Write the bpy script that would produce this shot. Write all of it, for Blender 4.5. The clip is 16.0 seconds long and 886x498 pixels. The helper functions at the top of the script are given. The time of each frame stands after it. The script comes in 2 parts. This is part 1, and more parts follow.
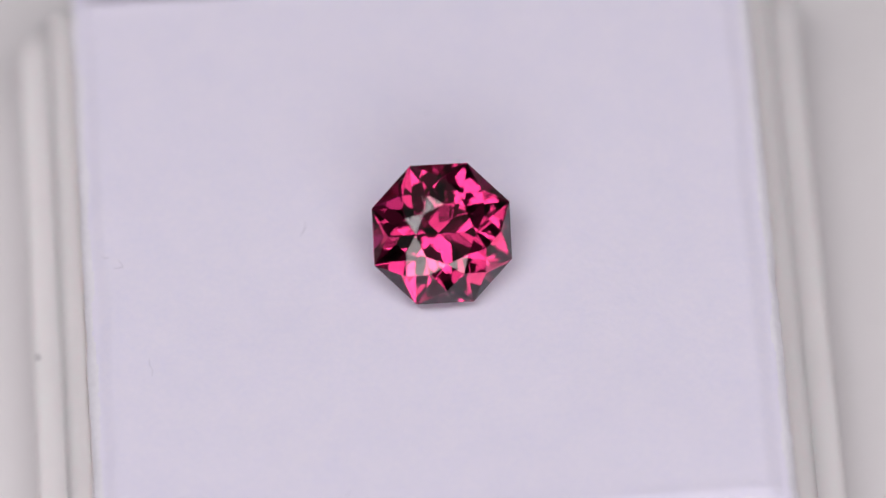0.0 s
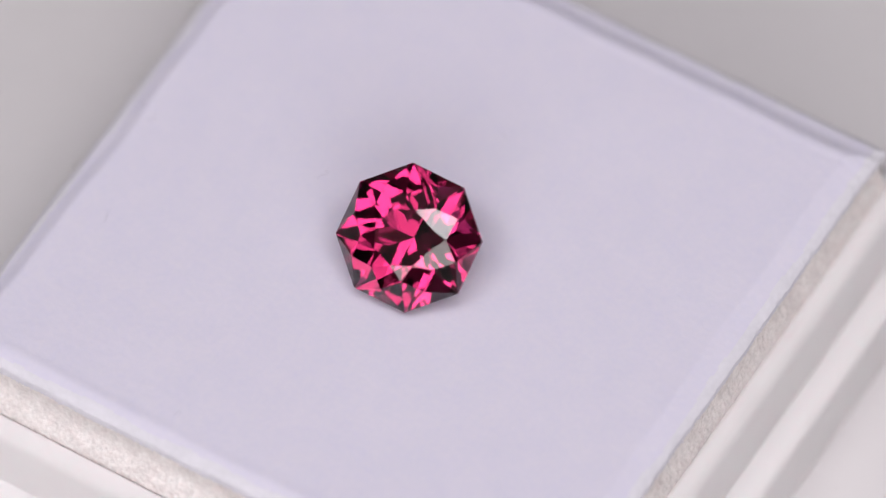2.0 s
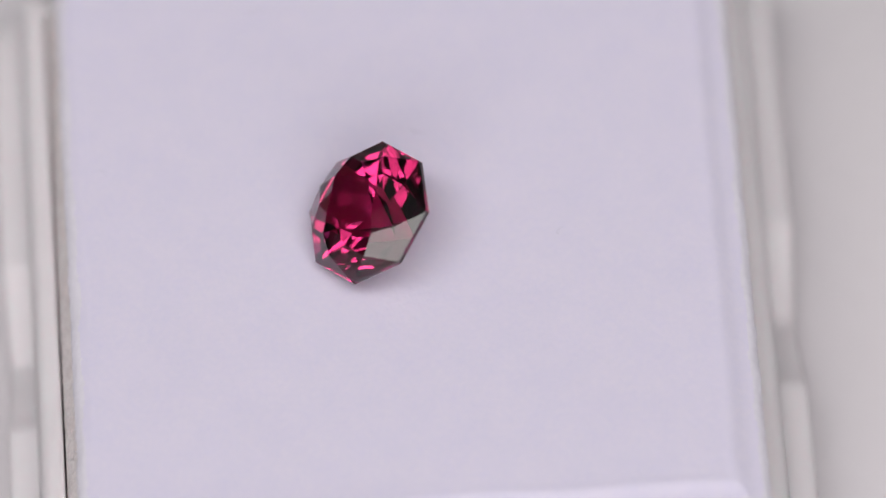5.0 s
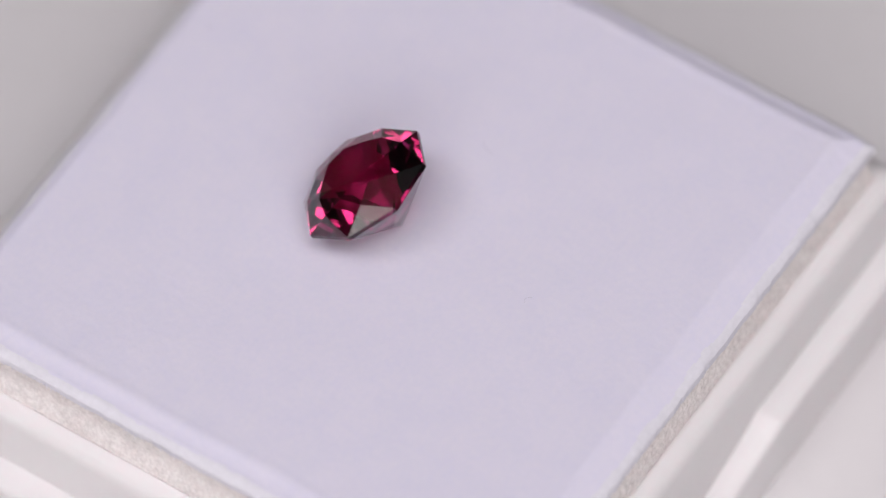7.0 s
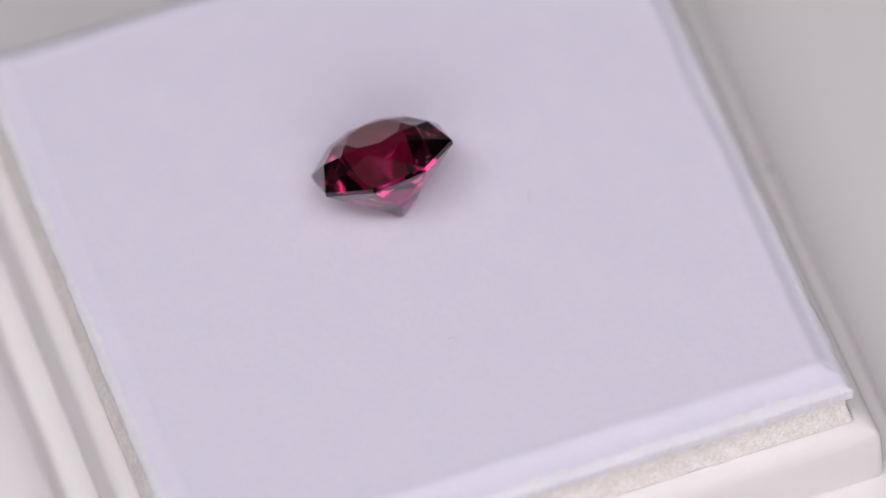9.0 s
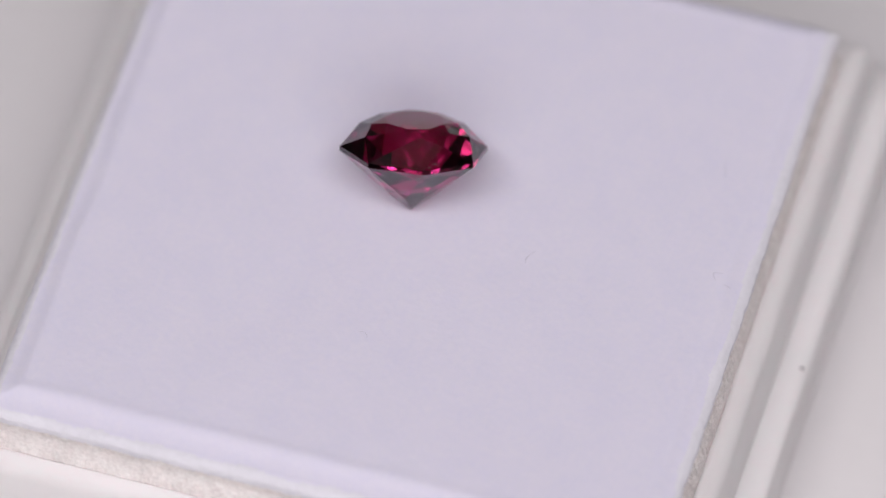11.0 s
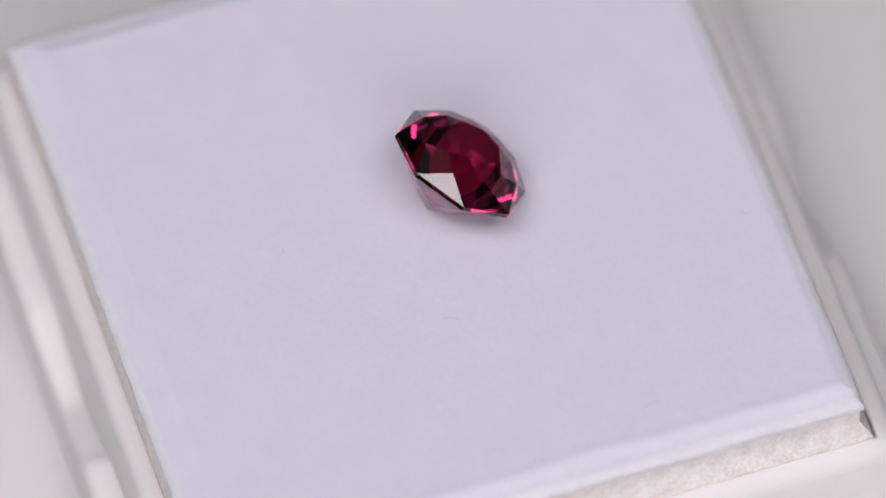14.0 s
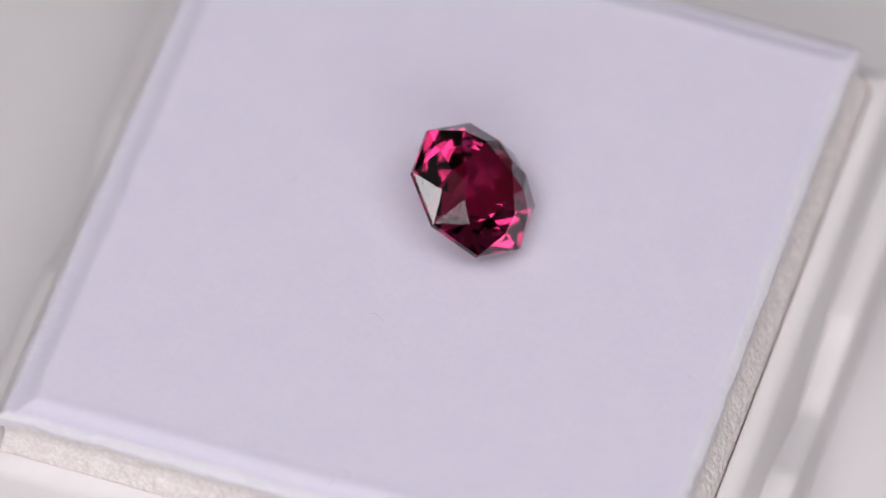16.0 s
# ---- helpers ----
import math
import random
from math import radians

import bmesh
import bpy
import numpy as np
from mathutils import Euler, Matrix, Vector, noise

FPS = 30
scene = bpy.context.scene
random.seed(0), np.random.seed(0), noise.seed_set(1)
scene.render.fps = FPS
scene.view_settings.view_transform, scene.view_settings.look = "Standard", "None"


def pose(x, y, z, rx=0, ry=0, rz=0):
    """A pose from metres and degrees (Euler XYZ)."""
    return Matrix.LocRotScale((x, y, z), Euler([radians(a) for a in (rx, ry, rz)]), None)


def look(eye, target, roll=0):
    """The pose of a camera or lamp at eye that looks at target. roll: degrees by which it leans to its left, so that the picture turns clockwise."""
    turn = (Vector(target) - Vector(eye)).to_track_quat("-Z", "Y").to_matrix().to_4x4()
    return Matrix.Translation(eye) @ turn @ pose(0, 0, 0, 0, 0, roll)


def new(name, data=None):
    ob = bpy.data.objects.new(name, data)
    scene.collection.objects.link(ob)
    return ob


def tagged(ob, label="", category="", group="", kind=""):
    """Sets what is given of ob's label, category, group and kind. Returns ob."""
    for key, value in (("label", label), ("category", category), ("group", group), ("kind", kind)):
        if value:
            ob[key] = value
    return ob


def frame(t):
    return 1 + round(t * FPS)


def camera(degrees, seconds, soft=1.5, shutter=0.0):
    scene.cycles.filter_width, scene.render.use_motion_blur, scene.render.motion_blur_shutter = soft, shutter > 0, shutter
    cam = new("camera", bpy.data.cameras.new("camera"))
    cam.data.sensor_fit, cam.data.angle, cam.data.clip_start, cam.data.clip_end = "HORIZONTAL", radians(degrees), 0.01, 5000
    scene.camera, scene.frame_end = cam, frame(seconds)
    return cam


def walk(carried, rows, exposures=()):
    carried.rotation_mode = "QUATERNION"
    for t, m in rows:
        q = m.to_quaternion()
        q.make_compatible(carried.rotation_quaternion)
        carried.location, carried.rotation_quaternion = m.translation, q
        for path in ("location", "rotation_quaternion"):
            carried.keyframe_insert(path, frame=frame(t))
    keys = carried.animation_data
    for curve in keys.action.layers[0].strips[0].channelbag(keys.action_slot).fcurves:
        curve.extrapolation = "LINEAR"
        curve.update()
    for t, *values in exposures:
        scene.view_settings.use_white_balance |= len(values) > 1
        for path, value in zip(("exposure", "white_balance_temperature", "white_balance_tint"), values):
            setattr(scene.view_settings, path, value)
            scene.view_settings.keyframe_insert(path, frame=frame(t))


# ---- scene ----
U = 0.00365            # the stone's girdle radius in metres: a stone of 7.3 mm
TURN = 18.38           # degrees that the turntable turns in a second, clockwise from above

# camera: fixed, macro lens, looking down at 55.6 degrees
ELEV = radians(55.6)
FAR = 128.5 * U
cam = camera(5.30, 16.0, soft=1.4)
eye = Vector((0, -FAR * math.cos(ELEV), FAR * math.sin(ELEV)))
aim = Vector((0.309 * U, -0.224 * U, -0.153 * U))
walk(cam, [(0, look(eye, aim, -1.46)), (16, look(eye, aim, -1.46))],
     exposures=[(0, -0.01), (3, -0.04), (5, -0.06), (8.5, -0.07), (12, -0.11), (16, -0.09)])
cam.data.dof.use_dof = True
cam.data.dof.focus_distance = FAR - 0.95 * U
cam.data.dof.aperture_fstop = 17

# light: a bright wide soft panel above the camera, a weaker one under the lens, and an added ambient fill under the
# ceiling
world = bpy.data.worlds.new("room_air")
scene.world = world
world.use_nodes = True
world.node_tree.nodes["Background"].inputs[0].default_value = (0.8, 0.85, 1, 1)
world.node_tree.nodes["Background"].inputs[1].default_value = 0.02


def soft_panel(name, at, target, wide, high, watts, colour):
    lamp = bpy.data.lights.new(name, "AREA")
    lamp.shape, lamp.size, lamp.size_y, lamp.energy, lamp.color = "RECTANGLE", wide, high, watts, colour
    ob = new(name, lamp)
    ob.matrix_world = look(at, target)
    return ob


soft_panel("overhead_panel", (-0.040, -0.230, 0.650), (0, 0, 0), 0.76, 0.205, 3.45, (1.0, 0.965, 1.0))
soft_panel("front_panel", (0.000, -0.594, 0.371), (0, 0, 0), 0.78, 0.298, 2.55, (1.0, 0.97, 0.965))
# unseen lamp, added as broad fill to soften the shadow behind the stone
soft_panel("ambient_fill", (0, 0, 1.57), (0, 0.0001, 0), 2.4, 2.4, 2.0, (0.97, 0.96, 1.0))


# ---- materials ----
def material(name, colour, rough, spread=0.06, grain=900.0, blotch=90.0, bump=0.15, depth=0.00004, hue=(1, 1, 1), **more):
    """Procedural surface with blotches, grain and fine relief."""
    m = bpy.data.materials.new(name)
    m.use_nodes = True
    n, l = m.node_tree.nodes, m.node_tree.links
    b = n["Principled BSDF"]
    b.inputs["Roughness"].default_value = rough
    for key, value in more.items():
        b.inputs[key.replace("_", " ")].default_value = value
    place = n.new("ShaderNodeTexCoord")
    small, large = n.new("ShaderNodeTexNoise"), n.new("ShaderNodeTexNoise")
    small.inputs["Scale"].default_value, large.inputs["Scale"].default_value = grain, blotch
    small.inputs["Detail"].default_value, large.inputs["Detail"].default_value = 6, 4
    both = n.new("ShaderNodeMath")
    both.operation = "MULTIPLY_ADD"
    both.inputs[1].default_value = 0.5
    half = n.new("ShaderNodeMath")
    half.operation = "MULTIPLY"
    half.inputs[1].default_value = 0.5
    ramp = n.new("ShaderNodeValToRGB")
    dark = tuple(c * (1 - spread * k) for c, k in zip(colour, hue))
    light = tuple(min(1, c * (1 + spread * k)) for c, k in zip(colour, hue))
    ramp.color_ramp.elements[0].position, ramp.color_ramp.elements[0].color = 0.3, (*dark, 1)
    ramp.color_ramp.elements[1].position, ramp.color_ramp.elements[1].color = 0.7, (*light, 1)
    relief = n.new("ShaderNodeBump")
    relief.inputs["Strength"].default_value, relief.inputs["Distance"].default_value = bump, depth
    for t in (small, large):
        l.new(place.outputs["Object"], t.inputs["Vector"])
    l.new(large.outputs["Fac"], half.inputs[0])
    l.new(small.outputs["Fac"], both.inputs[0])
    l.new(half.outputs[0], both.inputs[2])
    l.new(both.outputs[0], ramp.inputs["Fac"])
    l.new(ramp.outputs["Color"], b.inputs["Base Color"])
    l.new(small.outputs["Fac"], relief.inputs["Height"])
    l.new(relief.outputs["Normal"], b.inputs["Normal"])
    return m


SKIN = material("white_felt", (0.745, 0.708, 0.832), 0.95, 0.03, 3200, 600, 0.2, 0.00006, hue=(1.2, 0.9, 0.2), Subsurface_Weight=0.35, Subsurface_Radius=(0.0007, 0.0007, 0.0007))
EDGE = material("felt_cut_edge", (0.765, 0.74, 0.805), 0.95, 0.06, 3200, 420, 0.4, 0.00006, Subsurface_Weight=0.35, Subsurface_Radius=(0.0007, 0.0007, 0.0007))
FOAM = material("raw_foam", (0.89, 0.815, 0.805), 0.95, 0.15, 4800, 1200, 0.75, 0.00015, Subsurface_Weight=0.3, Subsurface_Radius=(0.0006, 0.0005, 0.0005))
PLASTIC = material("white_plastic", (0.81, 0.777, 0.787), 0.72, 0.02, 500, 60, 0.04, 0.00003, Subsurface_Weight=0.85, Subsurface_Radius=(0.004, 0.0036, 0.0037))
PLATE = material("turntable_white", (0.745, 0.712, 0.725), 0.55, 0.02, 700, 40, 0.05, 0.00003)
DESK = material("grey_desk", (0.30, 0.29, 0.29), 0.6, 0.08, 60, 6, 0.1, 0.0002)
PAINT = material("unseen_wall_grey", (0.22, 0.215, 0.22), 0.9, 0.05, 40, 3, 0.1, 0.0004)
LINT = material("grey_lint", (0.57, 0.54, 0.64), 0.9, 0.1, 3000, 300)
DIRT = material("dark_dirt", (0.16, 0.15, 0.17), 0.9, 0.2, 3000, 600)


def stone_material(name, colour):
    """Clear red stone; its colour is taken up where light enters or leaves it."""
    m = bpy.data.materials.new(name)
    m.use_nodes = True
    b = m.node_tree.nodes["Principled BSDF"]
    b.inputs["Base Color"].default_value = (*colour, 1)
    b.inputs["Roughness"].default_value = 0.0
    b.inputs["IOR"].default_value = 1.76
    b.inputs["Transmission Weight"].default_value = 1.0
    return m


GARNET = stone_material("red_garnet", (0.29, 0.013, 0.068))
# same stone, tinted paler: imitates the brighter light of short paths through the pavilion
GARNET_SHORT_PATH = stone_material("red_garnet_short_path", (0.56, 0.035, 0.25))


def part(name, bm, mat, parent=None, label="", smooth=False):
    mesh = bpy.data.meshes.new(name)
    bmesh.ops.recalc_face_normals(bm, faces=bm.faces)
    bm.to_mesh(mesh)
    bm.free()
    mesh.materials.append(mat)
    if smooth:
        mesh.shade_smooth()
        mesh.set_sharp_from_angle(angle=radians(40))
    ob = new(name, mesh)
    if parent:
        ob.parent = parent
    return tagged(ob, label)


# ---- heights, in units of U above the pad's nominal plane ----
PAD_TOP = 0.08
COLLAR_TOP = -0.84
LEDGE_TOP = -1.85
GROUND = -3.10
BOX_AT, BOX_TURN = (0.11, -0.27), 3.9


# ---- room ----
def box_mesh(x0, x1, y0, y1, z0, z1):
    bm = bmesh.new()
    bmesh.ops.create_cube(bm, size=1, matrix=Matrix.Translation(((x0 + x1) / 2, (y0 + y1) / 2, (z0 + z1) / 2)) @ Matrix.Diagonal((x1 - x0, y1 - y0, z1 - z0, 1)))
    return bm


# unseen enclosure, added; dark grey so the stone's facets reflect little light from it
def room():
    low = -0.95
    for name, dims in (("floor", (-1.6, 1.6, -1.6, 1.6, low - 0.1, low)), ("ceiling", (-1.6, 1.6, -1.6, 1.6, 1.6, 1.7)),
                       ("wall_north", (-1.6, 1.6, 1.6, 1.7, low, 1.6)), ("wall_south", (-1.6, 1.6, -1.7, -1.6, low, 1.6)),
                       ("wall_east", (1.6, 1.7, -1.7, 1.7, low, 1.6)), ("wall_west", (-1.7, -1.6, -1.7, 1.7, low, 1.6))):
        tagged(part(name, box_mesh(*dims), PAINT), "unseen plain dark grey " + name.split("_")[0], name.split("_")[0], kind="structure")


def desk():
    top = GROUND * U - 0.018
    ob = new("work_desk")
    ob.location = (0, 0, -0.95)
    tagged(ob, "plain grey desk under the white turntable", "desk")
    bm = box_mesh(-0.7, 0.7, -0.42, 0.42, top + 0.95 - 0.03, top + 0.95)
    bmesh.ops.bevel(bm, geom=bm.edges[:], offset=0.004, segments=2, affect="EDGES")
    part("desktop", bm, DESK, ob)
    for x in (-0.64, 0.64):
        for y in (-0.37, 0.37):
            part("leg", box_mesh(x - 0.025, x + 0.025, y - 0.025, y + 0.025, 0, top + 0.92), DESK, ob)


def lathe(profile, n=96):
    bm = bmesh.new()
    rows = [[bm.verts.new((r * math.cos(a * math.tau / n), r * math.sin(a * math.tau / n), z)) for a in range(n)] for z, r in profile]
    for a, b in zip(rows, rows[1:]):
        for i in range(n):
            bm.faces.new((a[i], a[(i + 1) % n], b[(i + 1) % n], b[i]))
    bm.faces.new(rows[0][::-1])
    bm.faces.new(rows[-1])
    return bm


def turntable():
    ob = new("turntable")
    tagged(ob, "plain white round turntable turning under the box", "turntable")
    top = GROUND * U
    part("platter", lathe([(top - 0.006, 0.0785), (top - 0.005, 0.0795), (top - 0.001, 0.08), (top - 0.0003, 0.0797), (top, 0.079)]), PLATE, ob, smooth=True)
    part("foot", lathe([(top - 0.018, 0.069), (top - 0.017, 0.07), (top - 0.0062, 0.07)]), PLATE, ob, smooth=True)
    return ob


# ---- the box ----
def outline(h, r, side=72, arc=8):
    """Points of a square of half width h with round corners r, with which side and how far along."""
    pts = []
    for q in range(4):
        c, s = (1, 0, -1, 0)[q], (0, 1, 0, -1)[q]
        flat = h - r
        run = [(h, -flat + 2 * flat * i / side) for i in range(side)]
        run += [(flat + r * math.cos(a), flat + r * math.sin(a)) for a in (math.pi / 2 * i / arc for i in range(arc))]
        for x, y in run:
            pts.append((x * c - y * s, x * s + y * c, q, y if x == h else 99.0))
    return pts


def ease(t):
    t = max(0.0, min(1.0, t))
    return t * t * (3 - 2 * t)


def scoop(q, s):
    """How far the ledge dips at the thumb notch in the middle of two sides."""
    if q not in (1, 3):
        return 0.0
    away = abs(s + 0.19 if q == 1 else s - 0.22) / 1.22
    if away > 1.04:
        return 0.0
    return 0.07 * ease((1.04 - away) / 0.04) + 0.40 * max(0.0, 1 - away)


def swept(profile, corner, dips=False):
    bm = bmesh.new()
    loops = []
    for h, z in profile:
        loop = []
        for x, y, q, s in outline(h, max(0.06, corner - (5.42 - h))):
            drop = scoop(q, s) if dips and z > LEDGE_TOP - 0.4 else 0.0
            pull = 1 - 0.012 * drop / 0.47
            loop.append(bm.verts.new((x * pull * U, y * pull * U, (z - drop) * U)))
        loops.append(loop)
    n = len(loops[0])
    for a, b in zip(loops, loops[1:] + loops[:1]):
        for i in range(n):
            bm.faces.new((a[i], a[(i + 1) % n], b[(i + 1) % n], b[i]))
    return bm


def rounded(points, r, steps=4):
    """A closed profile with its corners rounded by r each."""
    out = []
    for i, (p, rr) in enumerate(zip(points, r)):
        p, a, b = Vector(p), Vector(points[i - 1]), Vector(points[(i + 1) % len(points)])
        if not rr:
            out.append(tuple(p))
            continue
        s, e = p + (a - p).normalized() * rr, p + (b - p).normalized() * rr
        for k in range(steps + 1):
            t = k / steps
            out.append(tuple(s * (1 - t) ** 2 + p * 2 * t * (1 - t) + e * t * t))
    return out


def gem_box():
    ob = new("gem_box")
    tagged(ob, "open white plastic gem box base with stepped rim on the turntable", "gem box")
    c, l, g = COLLAR_TOP, LEDGE_TOP, GROUND
    collar = rounded([(4.645, g + 0.12), (4.645, c), (4.945, c), (5.02, l - 0.1), (5.0, g + 0.12)], [0, 0.07, 0.22, 0, 0])
    ledge = rounded([(4.9, g), (4.9, l + 0.03), (5.12, l), (5.42, l - 0.02), (5.39, g)], [0, 0, 0.10, 0.15, 0.02])
    part("collar", swept(collar, 0.55), PLASTIC, ob, smooth=True)
    part("ledge", swept(ledge, 0.55, True), PLASTIC, ob, "outer rim with thumb notches", smooth=True)
    part("tray_floor", box_mesh(-4.9 * U, 4.9 * U, -4.9 * U, 4.9 * U, (g + 0.004) * U, (g + 0.11) * U), PLASTIC, ob)
    return ob


# ---- the pad ----
WEST, EAST, SOUTH, NORTH = 4.63, 4.62, 4.46, 4.66     # how far the felt reaches from the box's middle


def wobble(x, y, seed, fine=1.0):
    return noise.noise(Vector((x * 3.0 * fine, y * 3.0 * fine, seed))) + 0.5 * noise.noise(Vector((x * 9.0 * fine, y * 9.0 * fine, seed + 4)))


def felt_height(x, y):
    """Flat field, a soft fold some way in from the border, a flat shelf and a rolled edge."""
    z = PAD_TOP + 0.008 * noise.noise(Vector((x * 0.8, y * 0.8, 3))) + 0.002 * noise.noise(Vector((x * 7, y * 7, 5)))
    fall, swell, roll = 0.0, 0.0, 0.0
    for rim, along, seed, fold, deep, shelf in ((WEST + x, y, 1.0, 0.27, 0.032, 0.05), (EAST - x, y, 2.0, 0.30, 0.032, 0.03),
                                         (SOUTH + y, x, 3.0, 0.16, 0.02, 0.02), (NORTH - y, x, 4.0, 0.38, 0.035, 0.08)):
        wave = fold + 0.05 * noise.noise(Vector((along * 0.7, seed * 9, 2))) + 0.014 * noise.noise(Vector((along * 3.1, seed * 9, 6)))
        high = 0.75 + 0.6 * noise.noise(Vector((along * 0.6, seed * 5, 17)))
        fall = max(fall, deep * ease((wave + 0.12 - rim) / 0.26) + shelf * ease((wave + 0.08 - rim) / wave))
        swell = max(swell, 0.008 * high * math.exp(-((rim - wave - 0.10) / 0.08) ** 2))
        roll = max(roll, 0.08 * max(0.0, 1 - rim / 0.13) ** 2)
    return z - fall - roll + swell


def foam_pad():
    ob = new("foam_pad")
    tagged(ob, "white foam pad with felt top lying in the box", "foam pad")
    turn = Matrix.Rotation(radians(BOX_TURN), 3, "Z")
    at = Vector((*BOX_AT, 0))
    # felt top with a ragged, turned-down edge
    bm = bmesh.new()
    n = 240
    ts = []
    for i in range(n + 1):
        t = -1 + 2 * i / n
        ts.append(math.sin(t * math.pi / 2) * 0.5 + t * 0.5)
    grid, pale = [], {}
    for v in ts:
        row = []
        for u in ts:
            x, y = u * (EAST if u > 0 else WEST), v * (NORTH if v > 0 else SOUTH)
            rim = min(WEST + x, EAST - x, SOUTH + y, NORTH - y)
            out = 1 + max(0, 1 - rim / 0.3) * (0.004 * wobble(x, y, 2.0) + 0.0025 * noise.noise(Vector((x * 17, y * 17, 31))))
            vert = bm.verts.new((turn @ Vector((x * out, y * out, 0)) + at + Vector((0, 0, felt_height(x, y)))) * U)
            pale[vert] = rim < 0.13 + 0.06 * wobble(x * 0.5, y * 0.5, 14.0)
            row.append(vert)
        grid.append(row)
    for a, b in zip(grid, grid[1:]):
        for i in range(n):
            face = bm.faces.new((a[i], a[i + 1], b[i + 1], b[i]))
            face.material_index = 1 if all(pale[w] for w in face.verts) else 0
    edge = [grid[0][i] for i in range(n)] + [grid[j][n] for j in range(n)] + [grid[n][i] for i in range(n, 0, -1)] + [grid[j][0] for j in range(n, 0, -1)]
    low = []
    for v in edge:
        p = v.co / U
        flat = turn.inverted() @ (p - at)
        drop = 0.26 + (0.08 - 0.008 * p.x) * ease((flat.y - 4.2) / 0.3) + 0.022 * wobble(p.x, p.y, 8.0) + 0.02 * noise.noise(Vector((p.x * 23, p.y * 23, 12)))
        low.append(bm.verts.new(Vector((p.x * 0.999, p.y * 0.999, PAD_TOP - drop)) * U))
    for i in range(len(edge)):
        j = (i + 1) % len(edge)
        bm.faces.new((edge[j], edge[i], low[i], low[j])).material_index = 1
    bm.faces.new(low)
    felt = part("felt_top", bm, SKIN, ob, "white felt sheet with rounded ragged border", smooth=True)
    felt.data.materials.append(EDGE)
    # raw foam under it, pressed outwards against the box lower down
    bm = bmesh.new()
    rows = []
    heights = [GROUND + 0.115, -1.6] + [-1.1 + (PAD_TOP - 0.25 + 1.1) * j / 30 for j in range(31)]
    per = 300
    tops = (EAST - 0.07, NORTH - 0.07, WEST - 0.07, SOUTH - 0.04)
    for z in heights:
        press = ease((z + 0.95) / 0.5)
        reach = [foot + (top - foot) * press for top, foot in zip(tops, (4.652, 4.652, 4.652, 4.615))]
        row = []
        for q in range(4):
            c, s = (1, 0, -1, 0)[q], (0, 1, 0, -1)[q]
            for i in range(per):
                y = -reach[q - 1] + (reach[q - 1] + reach[(q + 1) % 4]) * i / per
                x = reach[q] + 0.010 * wobble(y * 3 + q * 40, z * 3, 9.0) + 0.020 * noise.noise(Vector((y * 15 + q * 99, z * 15, 1)))
                row.append(bm.verts.new((turn @ Vector((x * c - y * s, x * s + y * c, 0)) + at + Vector((0, 0, z))) * U))
        rows.append(row)
    n = 4 * per
    for a, b in zip(rows, rows[1:]):
        for i in range(n):
            bm.faces.new((a[i], a[(i + 1) % n], b[(i + 1) % n], b[i]))
    bm.faces.new(rows[0][::-1])
    bm.faces.new(rows[-1])
    part("foam_core", bm, FOAM, ob, "raw beige foam cut edge", smooth=True)
    # frayed hairs at the cut edges
    fray = random.Random(5)
    verts, faces = [], []
    for k in range(620):
        q = fray.choice((0, 0, 0, 3, 3, 3, 1, 2))
        c, s = (1, 0, -1, 0)[q], (0, 1, 0, -1)[q]
        deep = (EAST, NORTH, WEST, SOUTH)[q]
        y, z = fray.uniform(-0.98, 0.98) * 4.5, PAD_TOP - fray.uniform(0.18, 0.27)
        lean, out, down = fray.uniform(-0.05, 0.05), fray.uniform(0.0, 0.035), fray.uniform(-0.05, 0.02)
        wide = fray.uniform(0.002, 0.004)
        pts = [Vector((deep - 0.02, y, z)), Vector((deep + out * 0.6, y + lean * 0.4, z + down * 0.2)), Vector((deep + out, y + lean, z + down))]
        first = len(verts)
        for n, p in enumerate(pts):
            for off in (Vector((0, -wide, 0)), Vector((0, wide, 0)), Vector((0, 0, wide))):
                w = p + off * (1 - 0.4 * n)
                verts.append(tuple((turn @ Vector((w.x * c - w.y * s, w.x * s + w.y * c, 0)) + at + Vector((0, 0, w.z))) * U))
        for n in range(2):
            for e in range(3):
                a, b = first + 3 * n + e, first + 3 * n + (e + 1) % 3
                faces.append((a, b, b + 3, a + 3))
        faces.append((first + 8, first + 7, first + 6))
    mesh = bpy.data.meshes.new("frayed_hairs")
    mesh.from_pydata(verts, [], faces)
    mesh.materials.append(SKIN)
    hairs = new("frayed_hairs", mesh)
    hairs.parent = ob
    tagged(hairs, "fine white frayed hairs", kind="stuff")
    return ob


# ---- the stone ----
STONE = (Matrix.Translation((0.317 * U, -0.657 * U, 0.862 * U)) @ Matrix.Rotation(-1.311, 4, "Z") @ Matrix.Rotation(0.633, 4, "Y")
         @ Matrix.Rotation(1.311, 4, "Z") @ Matrix.Rotation(2.057, 4, "Z"))


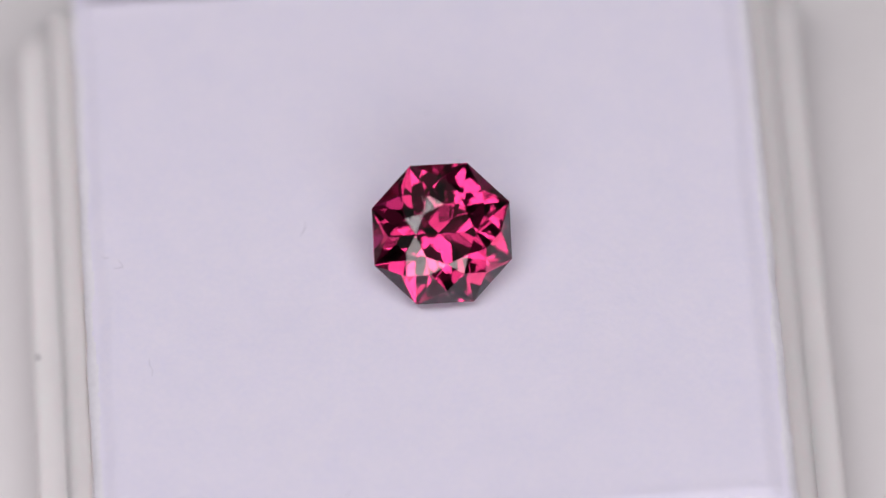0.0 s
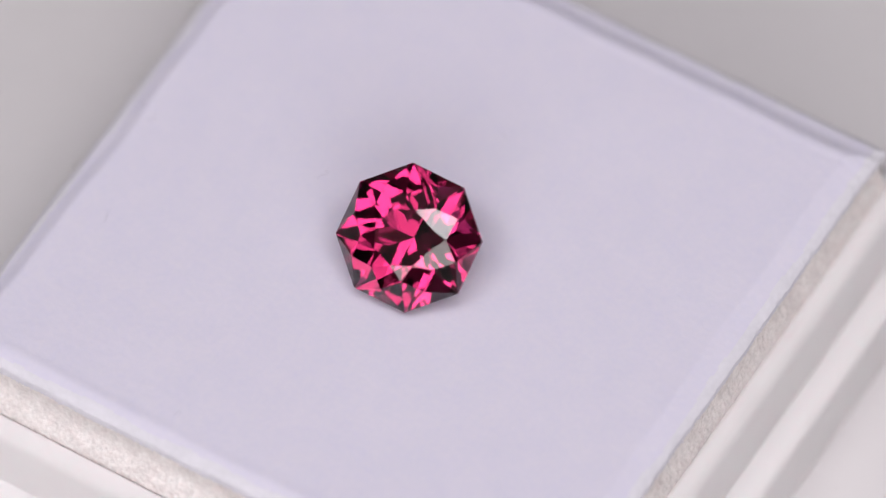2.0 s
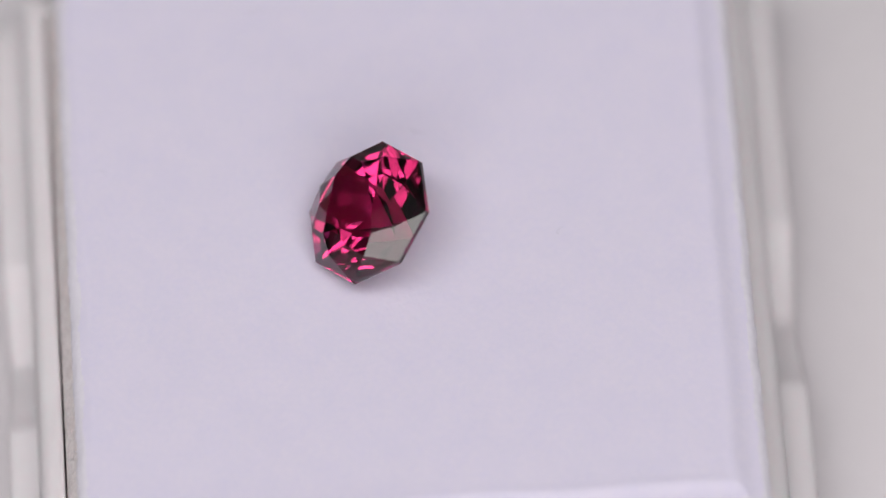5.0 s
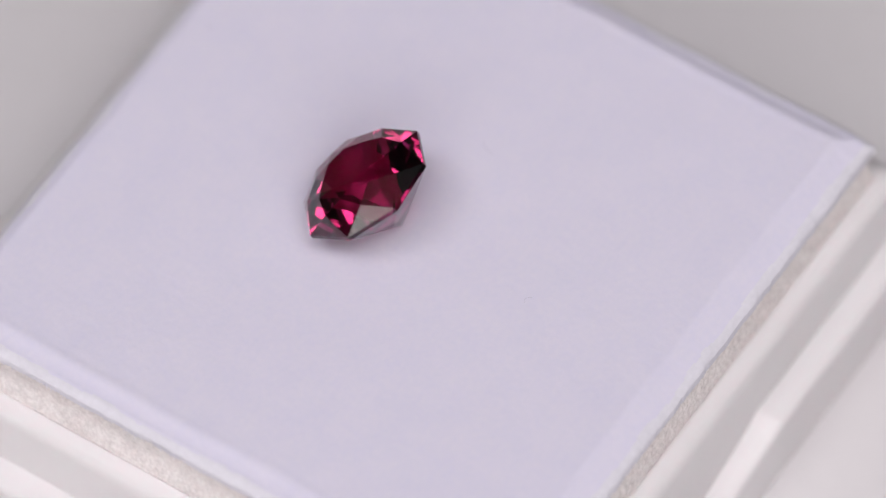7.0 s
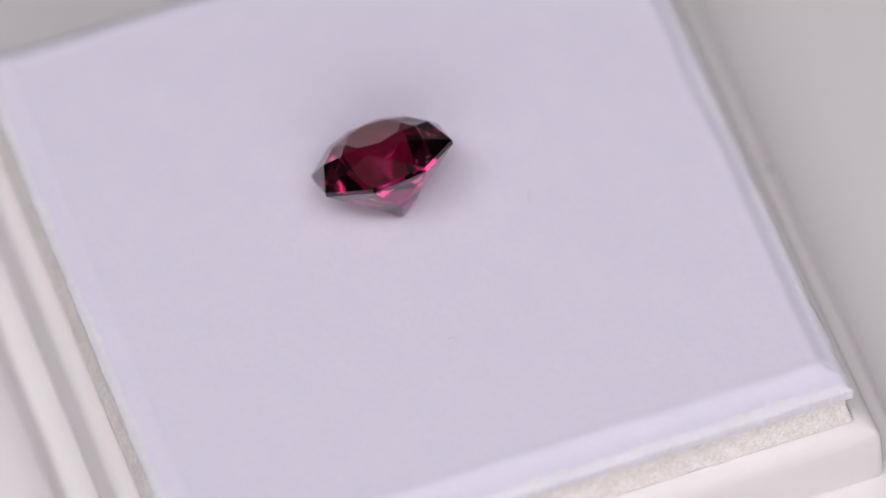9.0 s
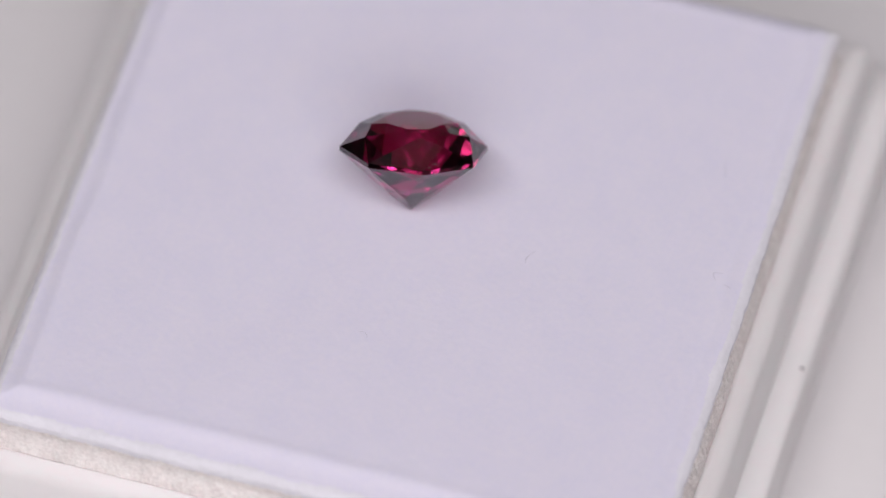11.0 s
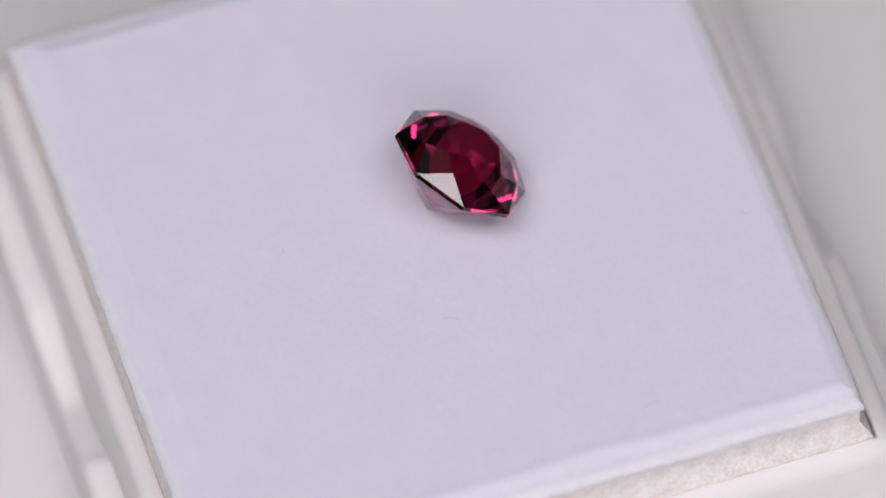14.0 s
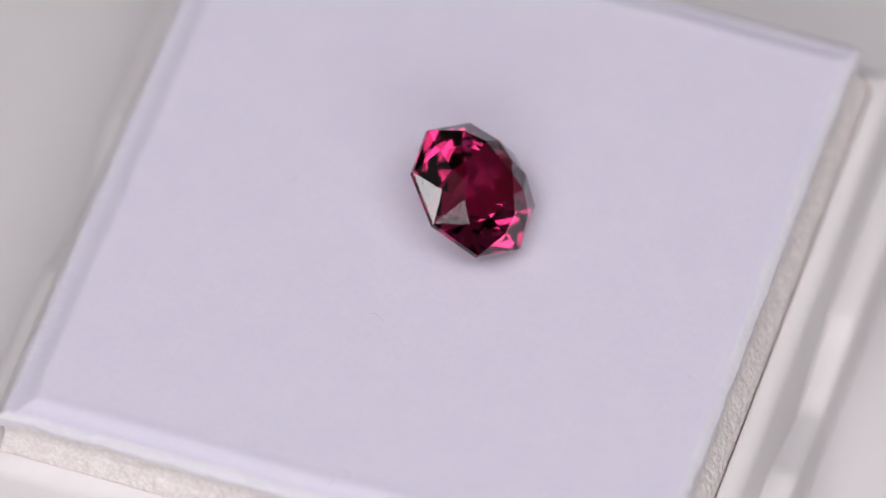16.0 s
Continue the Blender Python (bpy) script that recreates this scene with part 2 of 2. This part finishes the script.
def gemstone():
    """Octagon with 33 crown facets, girdle and brilliant pavilion; it leans on its pavilion."""
    ob = new("gemstone")
    tagged(ob, "faceted octagonal raspberry red garnet leaning on the white pad", "gemstone")

    def ring(r, z, shift):
        return [Vector((r * math.cos(-(k + shift) * math.pi / 4), r * math.sin(-(k + shift) * math.pi / 4), z)) for k in range(8)]

    def facets(name, faces, label="", mat=GARNET):
        bm = bmesh.new()
        seen = {}
        for face in faces:
            verts = []
            for p in face:
                key = tuple(round(c, 6) for c in p)
                if key not in seen:
                    seen[key] = bm.verts.new(STONE @ (p * U))
                verts.append(seen[key])
            bm.faces.new(verts)
        middle = STONE @ Vector((0, 0, -0.15 * U))
        mesh = bpy.data.meshes.new(name)
        for face in bm.faces:
            face.normal_update()
            if face.normal.dot(face.calc_center_median() - middle) < 0:
                face.normal_flip()
        bm.to_mesh(mesh)
        bm.free()
        mesh.materials.append(mat)
        piece = new(name, mesh)
        piece.parent = ob
        return tagged(piece, label)

    g, b, s, t = ring(1, 0.03, 0), ring(0.762, 0.262, 0.5), ring(0.581, 0.354, 0), ring(0.405, 0.403, 0.5)
    d, n = ring(1, -0.03, 0), ring(0.33, -0.6133, 0.5)
    culet = Vector((0, 0, -0.869))
    crown, girdle, pavilion = [], [], []
    for k in range(8):
        j, i = (k + 1) % 8, k - 1
        crown += [(t[i], t[k], s[k]), (t[k], s[k], b[k], s[j]), (s[k], b[i], g[k], b[k]), (b[k], g[k], g[j])]
        girdle.append((g[k], g[j], d[j], d[k]))
        pavilion += [(d[k], d[j], n[k]), (culet, n[i], d[k], n[k])]
    facets("table_facet", [t], "flat octagonal table")
    facets("crown", crown)
    facets("girdle", girdle)
    facets("pavilion", pavilion, "pointed lower half", GARNET_SHORT_PATH)
    # small pits on one crown facet, near its corner
    base, way, up = g[0], (g[7] - g[0]).normalized(), (b[7] - (g[0] + g[7]) / 2).normalized()
    for x, y, size in ((0.10, 0.035, 0.014), (0.16, 0.075, 0.010), (0.20, 0.07, 0.013), (0.23, 0.045, 0.008), (0.27, 0.075, 0.007)):
        bm = bmesh.new()
        bmesh.ops.create_icosphere(bm, subdivisions=1, radius=size * U)
        for v in bm.verts:
            v.co *= 1 + 0.4 * noise.noise(v.co / U * 60)
        bmesh.ops.transform(bm, verts=bm.verts, matrix=Matrix.Translation(STONE @ ((base + way * x + up * y) * U)))
        part("pit", bm, DIRT, ob, "tiny dark pit")
    return ob


# ---- lint and dirt ----
def lint(at, turn, bends, size=0.0045, mat=None, label="fine pale grey lint fibre lying on the pad"):
    """A thin bent hair: bends are its points in units, about its middle."""
    cu = [Vector((x, y, 0)) for x, y in bends]
    pts = []
    for i in range(len(cu) - 1):
        a, b, c, d = cu[max(0, i - 1)], cu[i], cu[i + 1], cu[min(len(cu) - 1, i + 2)]
        for k in range(5):
            t = k / 5
            pts.append(0.5 * (2 * b + (c - a) * t + (2 * a - 5 * b + 4 * c - d) * t * t + (3 * b - a - 3 * c + d) * t ** 3))
    pts.append(cu[-1])
    bm = bmesh.new()
    rings = []
    for i, p in enumerate(pts):
        way = (pts[min(i + 1, len(pts) - 1)] - pts[max(i - 1, 0)]).normalized()
        side = Vector((-way.y, way.x, 0))
        r = size * (0.6 + 0.4 * math.sin(math.pi * i / (len(pts) - 1)))
        rings.append([bm.verts.new((p + side * r * math.cos(a) + Vector((0, 0, r + r * math.sin(a)))) * U) for a in (math.tau * j / 6 for j in range(6))])
    for a, b in zip(rings, rings[1:]):
        for j in range(6):
            bm.faces.new((a[j], a[(j + 1) % 6], b[(j + 1) % 6], b[j]))
    bm.faces.new(rings[0])
    bm.faces.new(rings[-1])
    m = Matrix.Translation((at[0] * U, at[1] * U, (PAD_TOP - 0.004) * U)) @ Matrix.Rotation(radians(turn), 4, "Z")
    bmesh.ops.transform(bm, verts=bm.verts, matrix=m)
    return tagged(part("lint_fibre", bm, mat or LINT, smooth=True), label, "lint", "lint on the pad")


def speck(at, z, size, label):
    bm = bmesh.new()
    bmesh.ops.create_icosphere(bm, subdivisions=2, radius=size * U)
    for v in bm.verts:
        v.co *= 1 + 0.25 * noise.noise(v.co / U * 20 + Vector((at[0], at[1], 0)))
        v.co.z *= 0.5
    bmesh.ops.translate(bm, verts=bm.verts, vec=Vector((at[0], at[1], z + size * 0.4)) * U)
    return tagged(part("dirt_speck", bm, DIRT, smooth=True), label, "dirt speck", "specks of dirt")


room()
desk()
turntable_plate = turntable()
base = gem_box()
base.matrix_world = Matrix.Identity(4)
for piece in base.children:
    piece.matrix_basis = Matrix.Translation((BOX_AT[0] * U, BOX_AT[1] * U, 0)) @ Matrix.Rotation(radians(BOX_TURN), 4, "Z")
pad = foam_pad()
stone = gemstone()
RIDERS = [turntable_plate, base, pad, stone]
RIDERS += [lint((-1.55, -0.05), 80, [(-0.11, 0.03), (-0.02, 0.0), (0.06, -0.01), (0.12, 0.02)]),
           lint((-4.03, -0.64), -60, [(-0.09, 0.05), (0.03, 0.06), (0.02, -0.03), (-0.02, -0.10)], 0.006),
           lint((0.09, 1.91), 20, [(-0.07, 0.05), (-0.05, -0.03), (0.0, -0.06), (0.06, -0.05)]),
           lint((-0.89, -4.28), 60, [(-0.06, 0.0), (0.0, 0.02), (0.06, 0.0)]),
           lint((-3.56, -2.26), -75, [(-0.13, 0.02), (-0.03, 0.0), (0.05, 0.02), (0.14, -0.01)], 0.004),
           lint((-4.20, -0.50), 10, [(-0.05, 0.03), (0.0, -0.01), (0.06, 0.0)], 0.006)]
RIDERS += [speck((-5.19, -0.82), LEDGE_TOP, 0.03, "small dark speck of dirt on the box rim"),
           speck((4.95, 0.86), LEDGE_TOP, 0.022, "small dark speck of dirt on the box rim"),
           speck((-1.52, -6.21), GROUND, 0.045, "small dark speck of dirt on the turntable")]


def motions():
    """All that lies on the turntable turns with it, a touch slower at the start."""
    rows = [(0, -1.8), (0.5, -10.0)] + [(0.5 * k, -TURN * 0.5 * k) for k in range(2, 33)]
    for thing in RIDERS:
        walk(thing, [(t, pose(0, 0, 0, 0, 0, a)) for t, a in rows])


motions()
